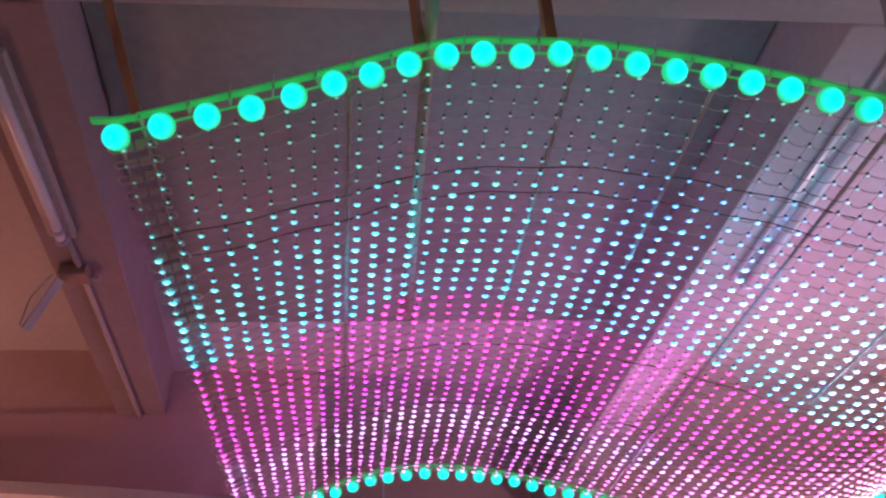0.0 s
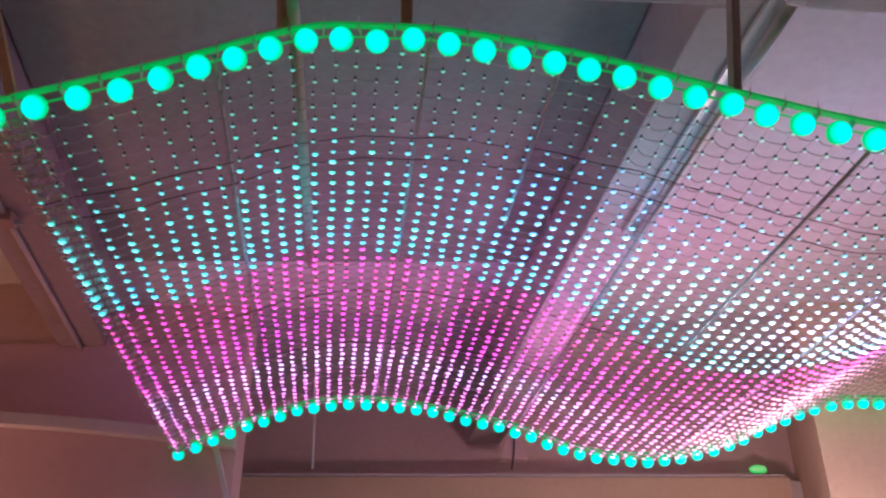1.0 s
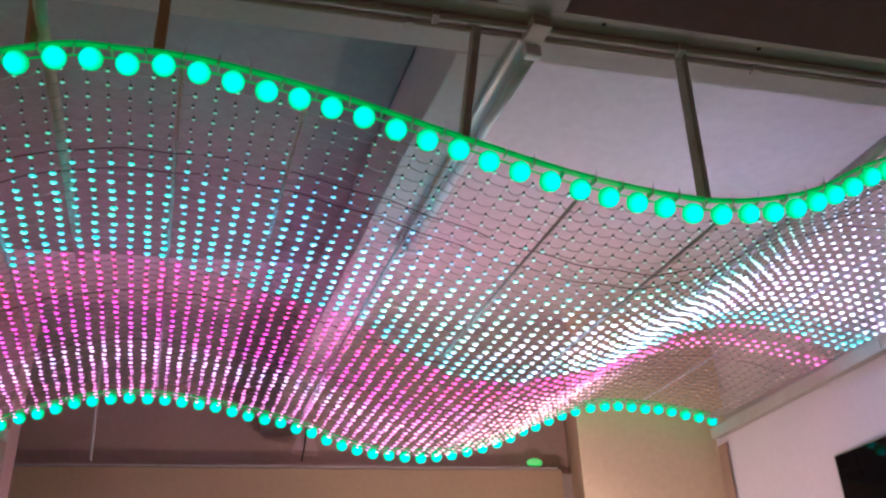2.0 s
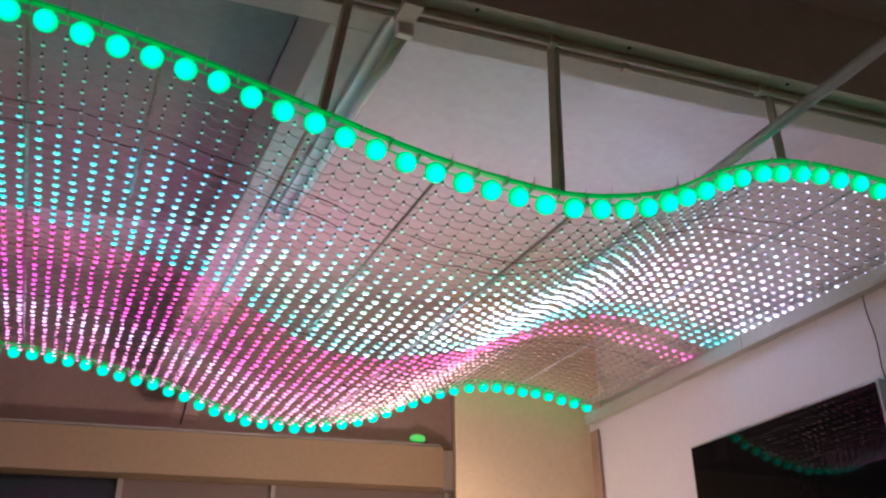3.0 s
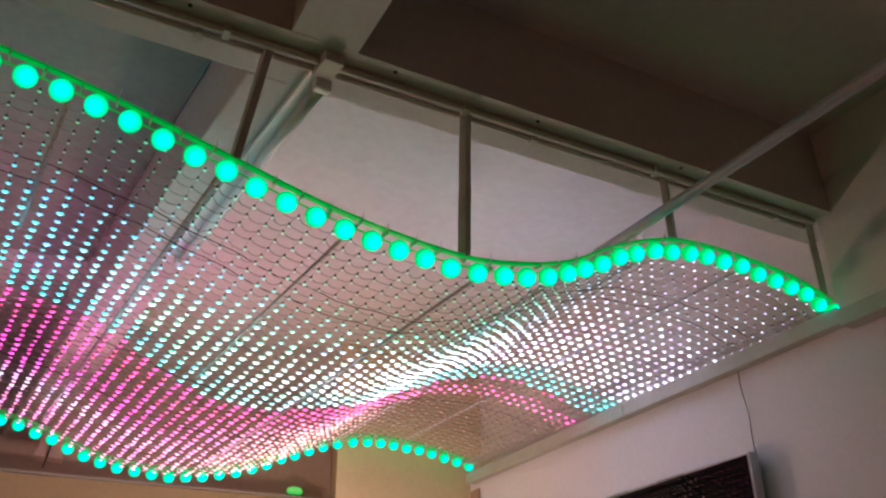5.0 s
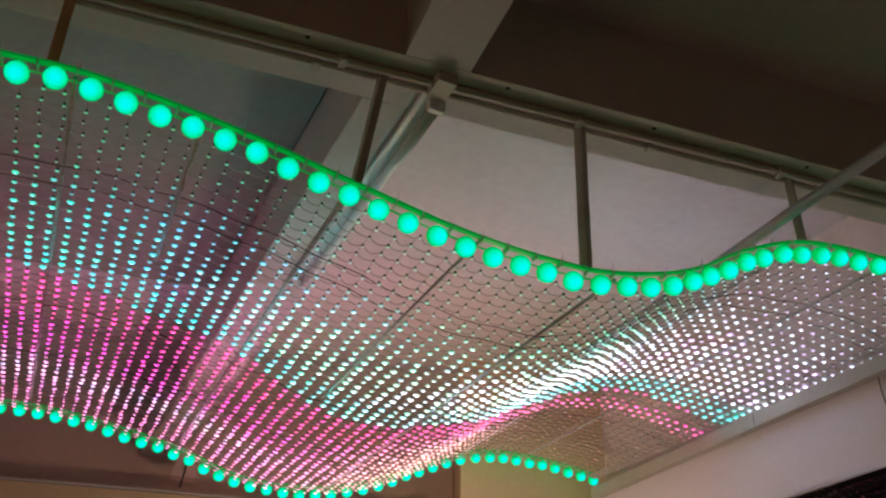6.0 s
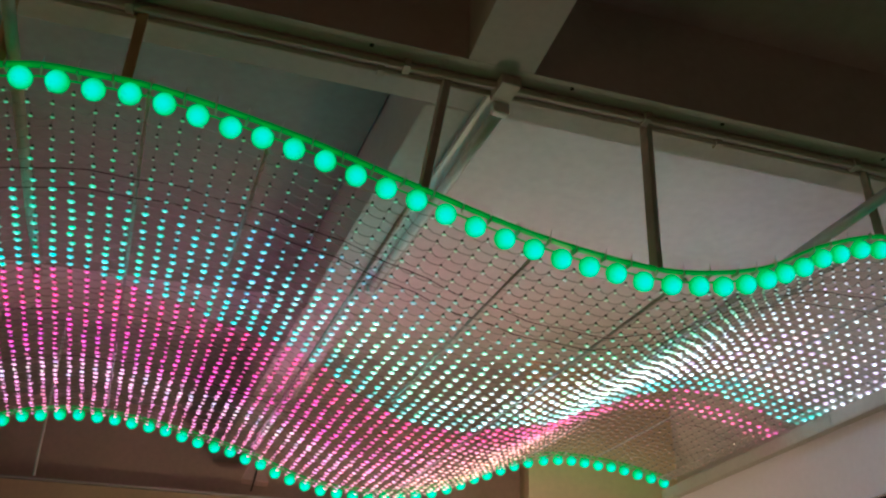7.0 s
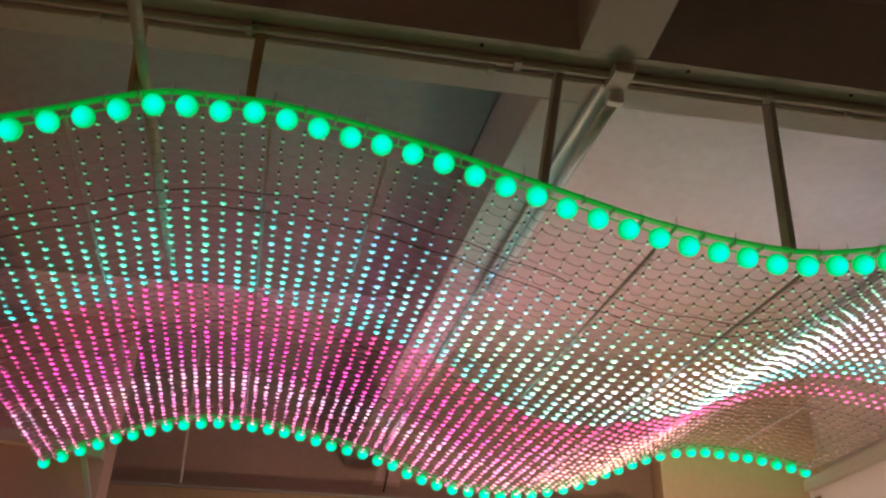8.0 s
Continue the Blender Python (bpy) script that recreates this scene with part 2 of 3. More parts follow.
# lintel box over the windows
structure("lintel", prism([(-1.5, BACK - 0.2), (1.89, BACK - 0.2), (1.89, BACK - 0.002), (-1.5, BACK - 0.002)], 2.465, 2.67, 0.004), YELLOW, "boxed cream plaster lintel over the window", "lintel")
structure("lintel_return", box(1.893, 1.975, BACK - 0.15, BACK - 0.002, 2.465, 2.665, 0.003), PLASTER, "recessed plaster end of the lintel beside the pier", "lintel")
structure("lintel_cap", box(-1.5, 1.87, BACK - 0.206, BACK - 0.004, 2.672, 2.684, 0.002), TRIM, "thin pale board lying along the lintel", "trim")
structure("trim", box(wall_x(3.1) - 0.012, wall_x(3.1) - 0.003, 3.055, 3.125, 0.0, 2.545, 0.002), BROWN, "dark brown corner trim strip", "trim")

# ---- the net ----
NEAR = [(0, -0.497, 1.062, 2.486), (4, -0.235, 1.065, 2.572), (8, 0.004, 1.063, 2.652), (10, 0.126, 1.070, 2.661), (12, 0.251, 1.073, 2.655), (16, 0.494, 1.091, 2.615),
        (20, 0.737, 1.111, 2.556), (24, 0.979, 1.127, 2.498), (28, 1.214, 1.136, 2.467), (30, 1.340, 1.140, 2.473), (33, 1.509, 1.154, 2.519), (36, 1.667, 1.165, 2.602),
        (39, 1.837, 1.175, 2.662), (42, 2.016, 1.189, 2.677), (46, 2.259, 1.208, 2.664), (49, 2.410, 1.220, 2.625)]
FAR = [(0, -0.684, 3.0, 2.475), (4, -0.453, 3.004, 2.581), (8, -0.218, 3.005, 2.653), (11, -0.029, 3.011, 2.667), (15, 0.215, 3.025, 2.641), (20, 0.515, 3.033, 2.572),
       (24, 0.743, 3.034, 2.490), (27, 0.925, 3.036, 2.467), (30, 1.108, 3.045, 2.478), (33, 1.291, 3.05, 2.528), (36, 1.455, 3.05, 2.601), (39, 1.629, 3.05, 2.663),
       (41, 1.756, 3.05, 2.687), (45, 1.990, 3.05, 2.676), (49, 2.223, 3.05, 2.635)]


def along(keys, i):
    """The place on a smooth wave at ball number i."""
    i = max(keys[0][0], min(keys[-1][0], i))
    k = max(j for j in range(len(keys) - 1) if keys[j][0] <= i)

    def tangent(j):
        a, b = keys[max(j - 1, 0)], keys[min(j + 1, len(keys) - 1)]
        return (Vector(b[1:]) - Vector(a[1:])) / (b[0] - a[0])

    a, b = keys[k], keys[k + 1]
    h = b[0] - a[0]
    t = (i - a[0]) / h
    return ((2 * t**3 - 3 * t**2 + 1) * Vector(a[1:]) + (t**3 - 2 * t**2 + t) * h * tangent(k)
            + (3 * t**2 - 2 * t**3) * Vector(b[1:]) + (t**3 - t**2) * h * tangent(k + 1))


def sheet(i, v):
    return along(NEAR, i).lerp(along(FAR, i), v)


net = tagged(new("led_net"), "wavy hanging net of small lit LEDs edged with glowing green balls", "light net")
COLUMNS, ROWS_N, LAST = 79, 50, 49.0
V0, V1 = 0.014, 0.978


def node_at(c, r):
    i = 0.08 + (LAST - 0.25) * c / (COLUMNS - 1)
    v = V0 + (V1 - V0) * r / (ROWS_N - 1)
    rnd = random.Random(c * 97 + r)
    return sheet(i, v) + Vector((rnd.uniform(-1, 1) * 0.0025, rnd.uniform(-1, 1) * 0.0025, rnd.uniform(-1, 1) * 0.0015 - 0.004))


def smooth_step(a, b, x):
    t = max(0.0, min(1.0, (x - a) / (b - a)))
    return t * t * (3 - 2 * t)


def blend(a, b, t):
    return tuple(p + (q - p) * t for p, q in zip(a, b))


def led_colour(c, r):
    """Colour and brightness of one lamp: green and white towards the near rim, magenta past a wavy line."""
    u, v = c / (COLUMNS - 1), r / (ROWS_N - 1)
    rnd = random.Random(c * 131 + r * 7)
    line = 0.395 + 0.145 * smooth_step(0.2, 0.62, u) + 0.015 * math.sin(c * 0.35)
    if v < line:
        g = v / line
        col = blend((0.01, 0.55, 0.20), (0.06, 0.62, 0.38), smooth_step(0.1, 0.6, g))
        col = blend(col, (0.12, 0.56, 0.74), smooth_step(0.20, 0.34, u) * smooth_step(0.55, 0.4, u) * smooth_step(0.1, 0.4, g) * 0.85)
        col = blend(col, (0.36, 0.78, 0.50), smooth_step(0.30, 0.48, u) * smooth_step(0.3, 0.7, g))
        col = blend(col, (0.86, 0.92, 0.76), smooth_step(0.46, 0.62, u) * smooth_step(0.3, 0.7, g))
        col = blend(col, (0.92, 0.70, 0.88), smooth_step(0.70, 0.84, u))
        col = blend(col, (0.06, 0.72, 0.66), smooth_step(0.80, 0.90, g) * (1 - 0.5 * smooth_step(0.4, 0.6, u) * smooth_step(0.78, 0.7, u)))
        amp = 0.36 + 0.79 * smooth_step(0.10, 0.80, g)
    else:
        g = (v - line) / (1 - line)
        col = blend((1.20, 0.03, 0.36), (1.20, 0.045, 0.60), smooth_step(0.1, 0.5, g))
        col = blend(col, (1.0, 0.30, 0.50), smooth_step(0.5, 0.9, g) * 0.8)
        col = blend(col, (1.1, 0.50, 0.34), smooth_step(0.5, 0.68, u) * smooth_step(0.1, 0.45, g) * 0.8)
        col = blend(col, (1.1, 0.95, 1.0), 0.55 * math.exp(-((g - 0.62) / 0.10) ** 2) * smooth_step(0.62, 0.4, u))
        amp = (1.05 - 0.3 * smooth_step(0.7, 1.0, g)) * (1 - 0.75 * smooth_step(0.68, 0.82, u) * (smooth_step(0.0, 0.05, g) - smooth_step(0.08, 0.12, g) * smooth_step(0.24, 0.2, g)))
    return col, amp * rnd.uniform(0.6, 1.25)


LAMPS = {}


def lamp_material(name, col, amp, strength):
    """One of a limited palette of lamp materials, in even steps of brightness."""
    key = (name,) + tuple(max(-8, round(math.log2(max(x * amp, 0.001)) * 1.5)) for x in col)
    if key not in LAMPS:
        LAMPS[key] = glow(name, tuple(2 ** (k / 1.5) for k in key[1:]), strength)
    return LAMPS[key]


def add_lamp(verts, faces, p, r):
    """A small flat faceted lamp: a coloured frosted skirt and a bright core below, an added up-light above."""
    k = len(verts)
    verts += [(p.x, p.y, p.z - 0.34 * r), (p.x, p.y, p.z + 0.15 * r)]
    for w, z in ((r, 0.0), (0.46 * r, -0.29 * r)):
        verts += [(p.x + 1.12 * w * math.cos(math.pi * j / 3), p.y + 0.95 * w * math.sin(math.pi * j / 3), p.z + z) for j in range(6)]
    for j in range(6):
        a, b = k + 2 + j, k + 2 + (j + 1) % 6
        faces += [(a, a + 6, b + 6, b), (k, b + 6, a + 6), (k + 1, a, b)]


def add_housing(verts, faces, p):
    k, a, h = len(verts), 0.0024, 0.004
    for z, s in ((p.z + 0.003, 1.0), (p.z + 0.003 + h, 0.75)):
        verts += [(p.x - a * s, p.y - a * s, z), (p.x + a * s, p.y - a * s, z), (p.x + a * s, p.y + a * s, z), (p.x - a * s, p.y + a * s, z)]
    faces += [(k, k + 3, k + 2, k + 1), (k + 4, k + 5, k + 6, k + 7)] + [(k + j, k + (j + 1) % 4, k + 4 + (j + 1) % 4, k + 4 + j) for j in range(4)]


nodes = [[node_at(c, r) for r in range(ROWS_N)] for c in range(COLUMNS)]
lamp_v, lamp_f, lamp_m, slots = [], [], [], {}
house_v, house_f = [], []
SINGLE = []
for c in range(COLUMNS):
    for r in range(ROWS_N):
        col, amp = led_colour(c, r)
        # Far magenta lamps get stronger up-light, to brighten the recess behind the net.
        mats = (lamp_material("lamp_body", col, amp, BODY), lamp_material("lamp_tip", blend(col, (0.9, 0.9, 0.9), 0.07 if col[0] > 1.5 * col[1] else 0.12 + 0.26 * smooth_step(0.25, 0.5, c / COLUMNS)), amp, BODY * (3.6 if col[0] > 1.5 * col[1] else 3.6 + 5.0 * smooth_step(0.25, 0.55, c / COLUMNS))), lamp_material("lamp_uplight", col, amp * ((0.05 + 2.8 * (r / ROWS_N) ** 4) if col[0] > 1.5 * col[1] else 0.62 * amp), UPLIGHT))
        size = (0.0013 + (0.0070 if col[0] > 1.5 * col[1] else 0.0074) * min(1.0, amp)) * (1.0 - 0.1 * r / ROWS_N + 0.15 * smooth_step(0.3, 0.5, c / COLUMNS))
        add_housing(house_v, house_f, nodes[c][r])
        if r < 5 and 6 <= c < 66:
            SINGLE.append((nodes[c][r], mats, size))
            continue
        n = len(lamp_f)
        add_lamp(lamp_v, lamp_f, nodes[c][r], size)
        lamp_m += [slots.setdefault(m.name, len(slots)) for m in mats] * ((len(lamp_f) - n) // 3)


def from_lists(name, verts, faces, mats, index=None):
    me = bpy.data.meshes.new(name)
    me.from_pydata(verts, [], faces)
    for m in mats:
        me.materials.append(m)
    if index:
        me.polygons.foreach_set("material_index", index)
    me.update()
    ob = new(name, me)
    ob.parent = net
    ob["kind"] = "stuff"
    return ob


from_lists("led_field", lamp_v, lamp_f, [bpy.data.materials[n] for n in slots], lamp_m)["label"] = "field of tiny lit coloured lamps"
from_lists("housing_field", house_v, house_f, [NODE])


def strand(rows_of_points, radius, name, mat):
    """Thin three-sided wires, joined."""
    verts, faces = [], []
    for pts in rows_of_points:
        for k, p in enumerate(pts):
            d = (pts[min(k + 1, len(pts) - 1)] - pts[max(k - 1, 0)]).normalized()
            u = d.cross(Vector((0.1, 0.2, 1))).normalized() * radius
            w = d.cross(u)
            n = len(verts)
            for j in range(3):
                a = 2 * math.pi * j / 3
                verts.append(tuple(p + math.cos(a) * u + math.sin(a) * w))
            if k:
                faces += [(n - 3 + j, n - 3 + (j + 1) % 3, n + (j + 1) % 3, n + j) for j in range(3)]
    return from_lists(name, verts, faces, [mat])


def row_wire(r):
    pts = []
    for c in range(COLUMNS - 1):
        a, b = nodes[c][r], nodes[c + 1][r]
        rnd = random.Random(c * 13 + r * 71)
        sag, shift = rnd.uniform(0.002, 0.009), rnd.uniform(-0.15, 0.15)
        pts += [a + Vector((0, 0, 0.004)), a.lerp(b, 0.3 + shift * 0.5) + Vector((0, sag * 0.5, 0.004 - sag * 0.9)), a.lerp(b, 0.65 + shift) + Vector((0, sag * 0.4, 0.004 - sag))]
    return pts + [nodes[-1][r]]


strand([row_wire(r) for r in range(ROWS_N)], 0.0013, "wire_field", WIRE)["label"] = "slack pale wires between the lamps"
strand([[nodes[c][r] + Vector((0, 0, 0.006)) for r in range(ROWS_N)] for c in range(COLUMNS)], 0.0003, "thread_field", NODE)

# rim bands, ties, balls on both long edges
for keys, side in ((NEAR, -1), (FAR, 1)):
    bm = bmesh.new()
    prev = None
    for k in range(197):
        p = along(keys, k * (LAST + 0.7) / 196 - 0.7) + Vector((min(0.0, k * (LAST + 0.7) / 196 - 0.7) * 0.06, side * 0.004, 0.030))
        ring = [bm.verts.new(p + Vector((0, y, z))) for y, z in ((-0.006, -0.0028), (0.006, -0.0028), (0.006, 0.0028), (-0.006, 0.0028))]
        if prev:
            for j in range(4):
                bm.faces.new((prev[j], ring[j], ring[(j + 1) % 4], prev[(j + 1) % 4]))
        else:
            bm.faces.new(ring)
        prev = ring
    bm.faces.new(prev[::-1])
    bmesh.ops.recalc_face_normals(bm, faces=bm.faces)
    part("rim_band", bm, BAND, net, "flat translucent band, green ball light put in as glow")
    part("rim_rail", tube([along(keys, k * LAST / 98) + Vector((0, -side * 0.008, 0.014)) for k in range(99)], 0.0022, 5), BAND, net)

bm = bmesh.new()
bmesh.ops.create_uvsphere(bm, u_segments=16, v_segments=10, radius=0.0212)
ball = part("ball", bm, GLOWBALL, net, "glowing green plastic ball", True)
bm = bmesh.new()
bmesh.ops.create_cube(bm, size=1)
bmesh.ops.scale(bm, vec=(0.003, 0.022, 0.012), verts=bm.verts)
bmesh.ops.translate(bm, vec=(0, 0, 0.026), verts=bm.verts)
tail = [bm.verts.new(v) for v in ((-0.001, -0.012, 0.03), (0.001, -0.012, 0.03), (0.001, -0.010, 0.03), (-0.001, -0.010, 0.03), (0.001, -0.014, 0.050))]
for j in range(4):
    bm.faces.new((tail[j], tail[(j + 1) % 4], tail[4]))
tie = part("cable_tie", bm, TIE, net)
first = True
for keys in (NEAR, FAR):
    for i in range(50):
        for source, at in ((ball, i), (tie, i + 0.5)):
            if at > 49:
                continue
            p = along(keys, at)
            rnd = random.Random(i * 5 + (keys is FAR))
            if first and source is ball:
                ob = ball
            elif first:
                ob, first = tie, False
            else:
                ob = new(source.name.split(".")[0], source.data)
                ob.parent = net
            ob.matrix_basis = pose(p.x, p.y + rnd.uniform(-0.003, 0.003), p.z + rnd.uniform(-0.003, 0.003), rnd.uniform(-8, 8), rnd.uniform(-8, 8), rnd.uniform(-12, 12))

# clear plastic end chains: two rails, a link between them at each row, a small loop on either side
for i in (0.05, 0.62, 48.35, 48.8):
    part("end_strand", tube([sheet(i, k / 24) + Vector((0, 0, 0.002)) for k in range(25)], 0.0035, 6), LINK, net, "pale clear plastic end strand")
for lo_i, hi_i in ((0.05, 0.62), (48.35, 48.8)):
    links, loops = bmesh.new(), bmesh.new()
    for k in range(50):
        v = V0 + (V1 - V0) * k / 49
        rnd = random.Random(k * 3 + int(lo_i))
        p, q = sheet(lo_i, v), sheet(hi_i, v)
        along_v = (sheet(lo_i, v + 0.004) - p).normalized()
        half = along_v * rnd.uniform(0.0075, 0.011)
        drop = Vector((0, 0, -0.004))
        for a, b in ((p, p.lerp(q, 0.42)), (q.lerp(p, 0.42), q)):
            corners = [links.verts.new(c + z) for z in (drop, -drop * 0.6) for c in (a - half, b - half * 0.7, b + half * 0.7, a + half)]
            for f in ((0, 3, 2, 1), (4, 5, 6, 7), (0, 1, 5, 4), (1, 2, 6, 5), (2, 3, 7, 6), (3, 0, 4, 7)):
                links.faces.new([corners[j] for j in f])
        for c, way in ((p, -1), (q, 1)):
            reach = Vector((way * rnd.uniform(0.014, 0.022), 0, rnd.uniform(-0.008, 0.002)))
            add_tube(loops, [c - half, c - half * 0.9 + reach * 0.8, c + reach, c + half * 0.9 + reach * 0.75, c + half], 0.0021, 4)
    part("link_field", links, LINK, net, "flat clear plastic links")["kind"] = "stuff"
    part("loop_field", loops, LINK, net)["kind"] = "stuff"

# stiffening rods under the crossing threads
for i, end in ((5.4, 0.62), (11.5, 0.95), (15.3, 0.3), (20.0, 0.95), (24.4, 0.5), (29.5, 0.97), (33.8, 0.97), (38.6, 0.97), (43.5, 0.97)):
    part("stiffening_rod", tube([sheet(i, end * k / 12) + Vector((0, 0, 0.016)) for k in range(13)], 0.0042, 7), ROD, net, "slim clear stiffening rod")
for v in (0.15, 0.19, 0.52, 0.71):
    part("supply_cable", tube([sheet(49 * k / 60, v + 0.012 * math.sin(k * 0.21)) + Vector((0, 0, 0.014 + 0.004 * math.sin(k * 1.7))) for k in range(61)], 0.0011, 5), THINCABLE, net, "thin dark supply cable")

# ---- hanging strips ----
PINE, GREY = "pine batten that hangs the net from the beam", "strip that hangs the net from the beam, shade in its grey"
for i, x, mat, w, words in ((0.4, -0.605, WOOD, 0.020, PINE), (7.3, -0.06, WOOD, 0.017, PINE), (10.8, 0.172, WOOD, 0.020, PINE),
                            (20.2, 0.793, GREYROD, 0.021, "strip that hangs the net beside the lamp fixture, shade in its grey"), (28.5, 1.262, GREYROD, 0.022, GREY), (39.2, 1.845, GREYROD, 0.018, GREY), (48.6, 2.372, GREYROD, 0.020, "grey strip that hangs the end of the net by the wall")):
    p = along(NEAR, i)
    tagged(mesh_object("hanger_strip", bar(p + Vector((0, 0, 0.029)), (x, beam_y(x) + 0.075, BEAM_Z - 0.001), w, 0.8 * w), mat), words, "hanger", "hangers of the net")

# ---- conduits on the long beam ----
for off, rad, gap in ((0.050, 0.009, 0.55), (0.082, 0.007, 0.8)):
    run = [(x, beam_y(x) + off, BEAM_Z - rad - 0.001) for x in np.linspace(-3.9, 2.36, 12)]
    conduit = tagged(new("conduit"), "painted conduit pipe clipped along the ceiling beam", "pipe", "conduits of the beam")
    part("pipe", tube(run, rad, 10), PIPE, conduit, "", True)
    x = -0.95
    while x < 2.3:
        part("saddle_clip", box(x - 0.008, x + 0.008, beam_y(x) + off - 1.6 * rad, beam_y(x) + off + 1.6 * rad, BEAM_Z - 2 * rad - 0.003, BEAM_Z - 0.0005, 0.002), PIPE, conduit)
        x += gap
for x, y in ((0.62, 0.022), (1.06, 0.018), (1.43, 0.024), (1.86, 0.02)):
    part("anchor_hole", tube([(x, beam_y(x) + y, BEAM_Z - 0.0015), (x, beam_y(x) + y, BEAM_Z + 0.01)], 0.005, 8), CABLE, bpy.data.objects["beam_main"])

# ---- lamp fixture under the cross beam ----
fixture = tagged(new("batten_lamp"), "unlit fluorescent batten lamp under the cross beam", "lamp")
fixture.location = (0.914, 1.135, BEAM_Z)
fixture.rotation_euler = (0, 0, math.atan(-SKEW))
tray = part("tray", box(-0.026, 0.026, 0, 0.98, -0.012, 0.0, 0.003), FIXTURE, fixture, "white enamelled metal tray")
part("tube", tube([(0.012, 0.03 + 0.92 * k / 4, -0.027) for k in range(5)], 0.0135, 14), FIXTURE, fixture, "glass lamp tube, off", True)
for y in (0.02, 0.96):
    part("end_cap", box(-0.008, 0.030, y - 0.010, y + 0.010, -0.041, -0.0115, 0.004), FIXTURE, tray)
part("bracket", box(-0.022, 0.022, -0.065, -0.001, -0.026, 0.0, 0.002), PIPE, tray)

# ---- slanting poles ----
for x, low, words in ((-0.030, 2.712, "pale painted pole laid across the rim of the net"), (1.757, 2.715, "galvanised pole laid across the crest of the net")):
    run = [(x - 0.09 * (y - 1.15), y, low) for y in np.linspace(-0.4, 2.0, 7)]
    tagged(mesh_object("support_pole", tube(run, 0.0115 if x < 0 else 0.0138, 12), PIPE if x < 0 else STEEL, True), words, "pole", "poles over the net")

# ---- east wall ----
trunking = tagged(new("cable_trunking"), "dull grey trunking rail on the pale wall", "trunking")
for a, b in ((1.18, 2.06), (2.063, 3.1)):
    part("channel", prism([(wall_x(a) - 0.036, a), (wall_x(a) - 0.002, a), (wall_x(b) - 0.002, b), (wall_x(b) - 0.036, b)], 2.572, 2.609, 0.002), RAIL, trunking)
    part("cover", prism([(wall_x(a) - 0.045, a), (wall_x(a) - 0.0355, a), (wall_x(b) - 0.0355, b), (wall_x(b) - 0.045, b)], 2.568, 2.613, 0.002), RAIL, trunking)

tv = tagged(new("television"), "black flat television on the pale wall, switched off", "television")
tv.location = (wall_x(1.96) - 0.05, 1.96, 1.83)
tv.rotation_euler = (0, 0, math.atan(0.075))
part("back", box(0.023, 0.035, -0.41, 0.41, 0.01, 0.475, 0.004), BEZEL, tv)
bezel = part("bezel", box(-0.012, 0.024, -0.42, 0.42, 0.0, 0.485, 0.003), SILVER, tv, "thin silver-edged frame")
part("screen", box(-0.0145, -0.0115, -0.411, 0.411, 0.012, 0.477), SCREEN, bezel, "glossy black screen")
part("wall_mount", box(0.034, 0.048, -0.12, 0.12, 0.15, 0.40, 0.002), BEZEL, tv)
tagged(mesh_object("wall_cable", tube([(wall_x(1.62) - 0.006, 1.575 - 0.002 * k + 0.004 * math.sin(k * 1.3), 2.572 - 0.037 * k) for k in range(8)], 0.0017, 6), CABLE), "thin dark cable down to the television", "cable")

# ---- unseen warm lamps, added to brighten pier, rose wall and hangers ----
WARM = glow("warm_fill", (1.0, 0.61, 0.34), FILL * 0.95)
AMBER = glow("amber_fill", (1.0, 0.45, 0.22), FILL * 0.55)
ROSY = glow("rosy_fill", (1.0, 0.42, 0.14), FILL * 0.9)


def fill_lamp(x, y, height, bulb, words):
    lamp = tagged(new("fill_lamp"), words, "lamp", "floor lamps")
    lamp.location = (x, y, 0)
    part("base", tube([(0, 0, 0), (0, 0, 0.02), (0, 0, 0.03)], 0.12, 24), SILVER, lamp)
    part("pole", tube([(0, 0, 0.03), (0, 0, height - 0.09)], 0.011, 12), SILVER, lamp)
    socket = part("socket", tube([(0, 0, height - 0.09), (0, 0, height - 0.06)], 0.018, 12), BEZEL, lamp)
    bm = bmesh.new()
    bmesh.ops.create_uvsphere(bm, u_segments=16, v_segments=10, radius=0.07)
    bmesh.ops.translate(bm, vec=(0, 0, height), verts=bm.verts)
    part("bulb", bm, bulb, socket, "glowing globe of an added lamp", True)


fill_lamp(1.36, 2.72, 1.90, WARM, "unseen lamp added before the cream pier for its warm light")
fill_lamp(-2.1, 2.85, 1.78, ROSY, "unseen rosy lamp added to light the rose wall")
fill_lamp(-1.70, -0.50, 1.20, AMBER, "unseen amber lamp added to light beam and hangers")

# ---- windows below the lintel ----
window = tagged(new("window_1"), "window with slim white frames below the lintel", "window", kind="structure")
NIGHT = material("dark_blue_pane", (0.05, 0.055, 0.09), 0.15, vary=0.1, bump=0.0)
PANE = material("rose_blind", (0.45, 0.36, 0.36), 0.5, vary=0.06)
for a, b in ((-1.5, 0.33), (0.345, 1.04), (1.055, 1.92)):
    part("blind", box(a, b, BACK - 0.06, BACK - 0.05, 1.2, 2.463), PANE if a > 0 else NIGHT, window, "drawn rose-grey blind" if a > 0 else "dark bluish pane")
for x in (0.3375, 1.0475, 1.935):
    part("mullion", box(x - 0.012, x + 0.012, BACK - 0.10, BACK - 0.045, 1.2, 2.46, 0.003), TRIM, window)

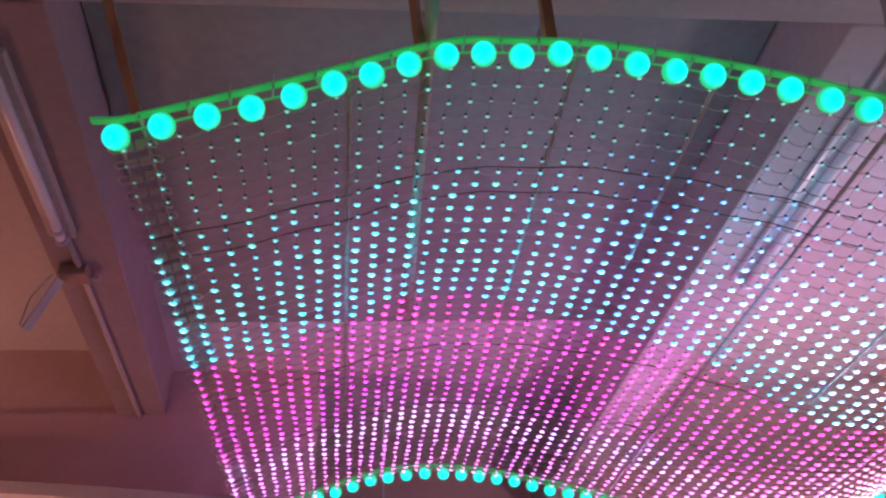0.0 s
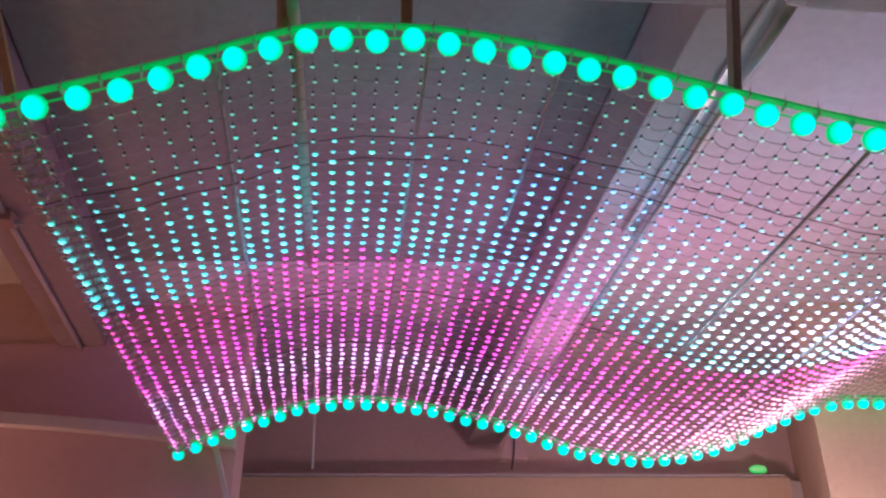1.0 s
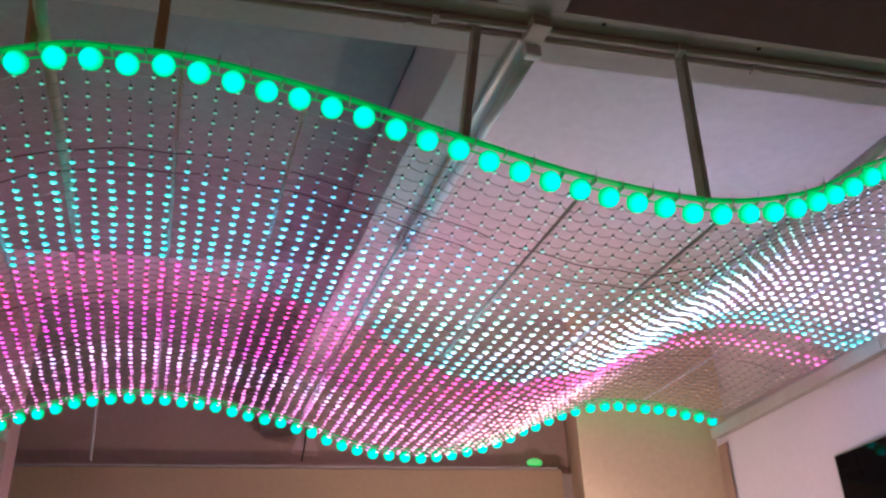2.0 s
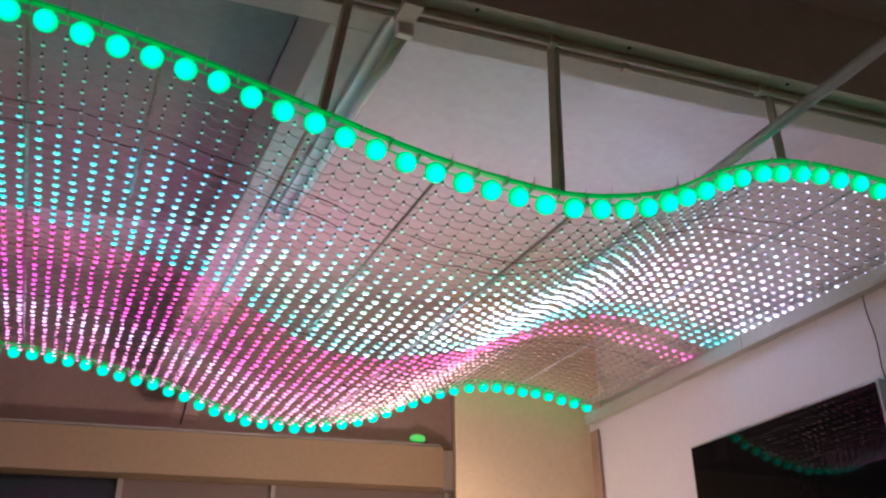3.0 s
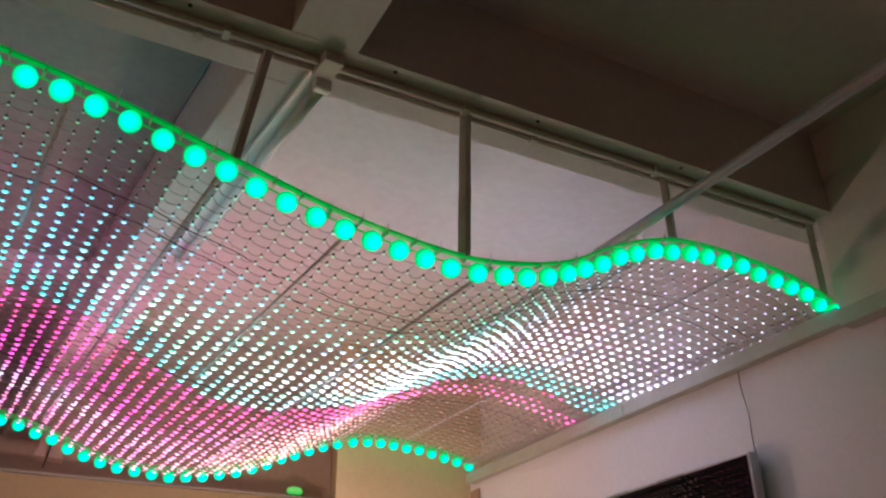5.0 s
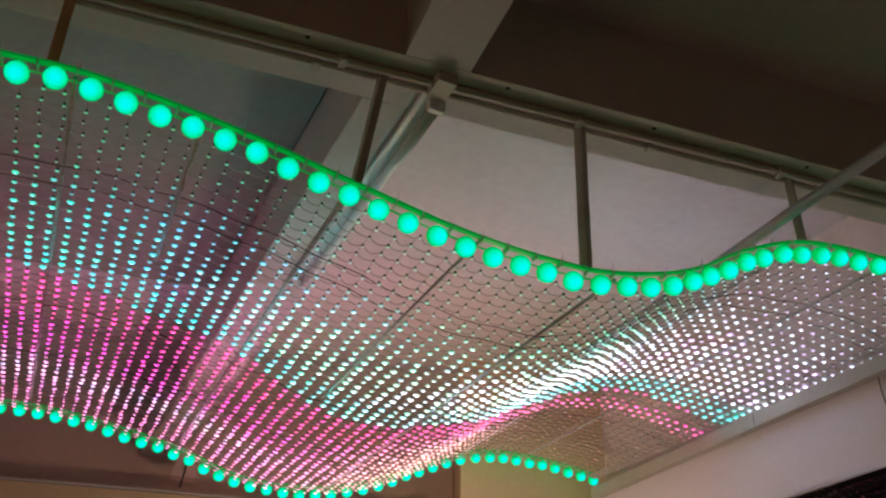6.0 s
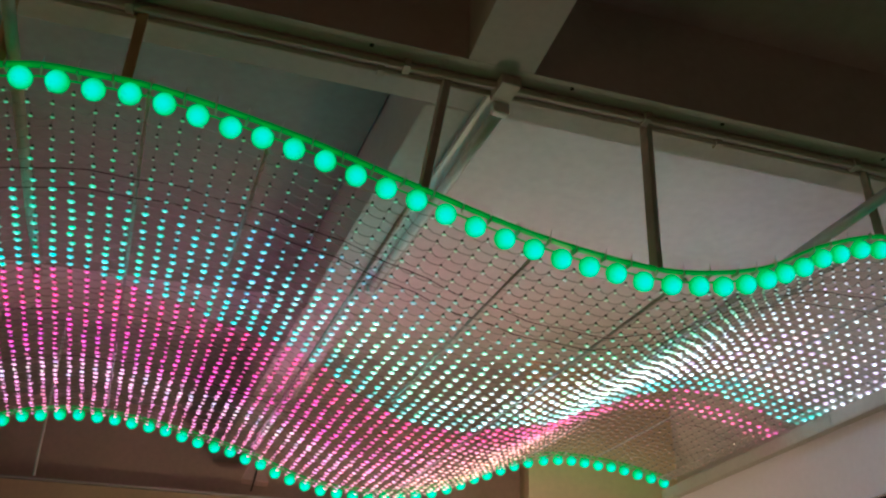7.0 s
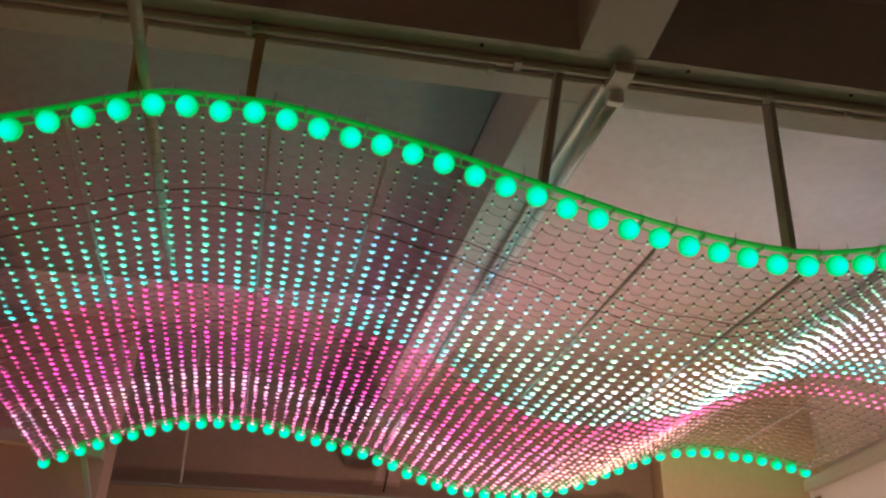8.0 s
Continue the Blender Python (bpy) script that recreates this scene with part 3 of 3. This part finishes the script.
# ---- things by the rose wall ----
bm = bmesh.new()
arch = [(-3.2 + 2.68 * k / 30, 2.66 + 0.03 - 0.11 * max(0, (k - 12) / 18) ** 2) for k in range(31)]
prev = None
for x, z in arch:
    ring = [bm.verts.new(q) for q in ((x, 3.10, z - 0.045), (x, 3.155, z - 0.045), (x, 3.155, z), (x, 3.10, z))]
    if prev:
        for j in range(4):
            bm.faces.new((prev[j], ring[j], ring[(j + 1) % 4], prev[(j + 1) % 4]))
    else:
        bm.faces.new(ring[::-1])
    prev = ring
bm.faces.new(prev)
bmesh.ops.recalc_face_normals(bm, faces=bm.faces)
tagged(mesh_object("curved_moulding", bm, TRIM), "white curved moulding on the rose wall", "moulding")
tagged(mesh_object("edge_board", bar((-0.60, 3.13, 2.57), (-0.44, 3.13, 2.10), 0.016, 0.02), TRIM), "pale slanting board at the wall end", "board")

# small green signal light on the lintel, and a strip hanging behind the net
signal = tagged(new("signal_light"), "small green glowing signal light on the lintel", "signal light")
signal.location = (1.765, 4.10, 2.685)
bm = box(-0.05, 0.05, -0.02, 0.02, 0.0, 0.012, 0.003)
part("foot", bm, BEZEL, signal)
bm = bmesh.new()
bmesh.ops.create_uvsphere(bm, u_segments=16, v_segments=8, radius=0.05)
bmesh.ops.scale(bm, vec=(0.85, 0.4, 0.45), verts=bm.verts)
bmesh.ops.translate(bm, vec=(0, 0, 0.034), verts=bm.verts)
part("lens", bm, glow("green_lens", (0.02, 1.0, 0.06), 0.38), signal, "glowing green lens", True)
tagged(mesh_object("hanging_strip", bar((-0.27, 3.30, CEIL), (-0.25, 3.30, 2.51), 0.02, 0.008), TRIM), "narrow pale strip hanging from the ceiling", "strip")

bracket = tagged(new("wedge_bracket"), "small pale wedge bracket under the cross beam end", "bracket")
bm = bmesh.new()
top = [bm.verts.new(v) for v in ((0.572, 3.98, 2.882), (0.602, 3.98, 2.882), (0.602, 4.04, 2.882), (0.572, 4.04, 2.882))]
low = [bm.verts.new(v) for v in ((0.525, 3.96, 2.735), (0.652, 3.96, 2.728), (0.652, 4.05, 2.728), (0.525, 4.05, 2.735))]
bm.faces.new(top)
bm.faces.new(low[::-1])
for j in range(4):
    bm.faces.new((low[j], low[(j + 1) % 4], top[(j + 1) % 4], top[j]))
bmesh.ops.bevel(bm, geom=bm.edges[:], offset=0.003, segments=1, affect="EDGES")
part("wedge", bm, PINK, bracket)
part("drop_cable", tube([(0.592, 3.955, 2.84), (0.588, 3.953, 2.76), (0.575, 3.957, 2.68)], 0.004, 6), CABLE, bracket, "short dark cable end")

# an unlit lamp, its cable and a clamp under the left beam
def left_x(y):
    return -0.955 - 0.134 * (y - 1.476)


side = tagged(new("batten_lamp"), "unlit batten lamp with a bare end under the thick beam", "lamp")
side.location = (left_x(1.3), 1.3, 2.95)
side.rotation_euler = (0, 0, math.atan(0.134))
part("tray", box(-0.034, 0.034, 0, 0.66, -0.022, 0.0, 0.004), PIPE, side)
part("tube", tube([(0.004, 0.02 + 0.62 * k / 4, -0.036) for k in range(5)], 0.014, 12), FIXTURE, side, "glass lamp tube, off", True)
for y in (0.60, 0.645):
    part("end_ring", tube([(0.004, y, -0.036), (0.004, y + 0.012, -0.036)], 0.017, 12), STEEL, side)
tagged(mesh_object("beam_conduit", tube([(left_x(y) + 0.006, y, 2.941) for y in np.linspace(1.97, 3.15, 8)], 0.008, 10), PIPE, True), "painted conduit under the thick beam", "pipe")
clamp = tagged(new("pipe_clamp"), "rusty steel clamp with a dangling pale strap under the beam", "clamp")
x = left_x(2.15)
jaw = part("jaw", box(x - 0.045, x + 0.035, 2.11, 2.17, 2.915, 2.949, 0.006), BROWN, clamp)
part("jaw_screw", tube([(x - 0.05, 2.14, 2.925), (x + 0.06, 2.15, 2.925)], 0.007, 8), STEEL, jaw)
part("strap", bar((x - 0.045, 2.14, 2.915), (x - 0.128, 2.19, 2.785), 0.026, 0.007), TRIM, clamp, "pale dangling strap")
part("strap_loop", tube([(x - 0.06, 2.12, 2.92), (x - 0.120, 2.15, 2.86), (x - 0.142, 2.18, 2.79), (x - 0.128, 2.19, 2.788)], 0.003, 6), TRIM, clamp)

# ---- the lamps nearest the walk, one by one ----
unit = {}
for p, mats, size in SINGLE:
    key = (mats[0].name, mats[1].name, mats[2].name, round(size, 3))
    if key not in unit:
        v, f = [], []
        add_lamp(v, f, Vector((0, 0, 0)), size)
        me = bpy.data.meshes.new("led")
        me.from_pydata(v, [], f)
        for m in mats:
            me.materials.append(m)
        me.polygons.foreach_set("material_index", [0, 1, 2] * 6)
        unit[key] = me
    ob = new("led", unit[key])
    ob.parent = net
    ob.location = p
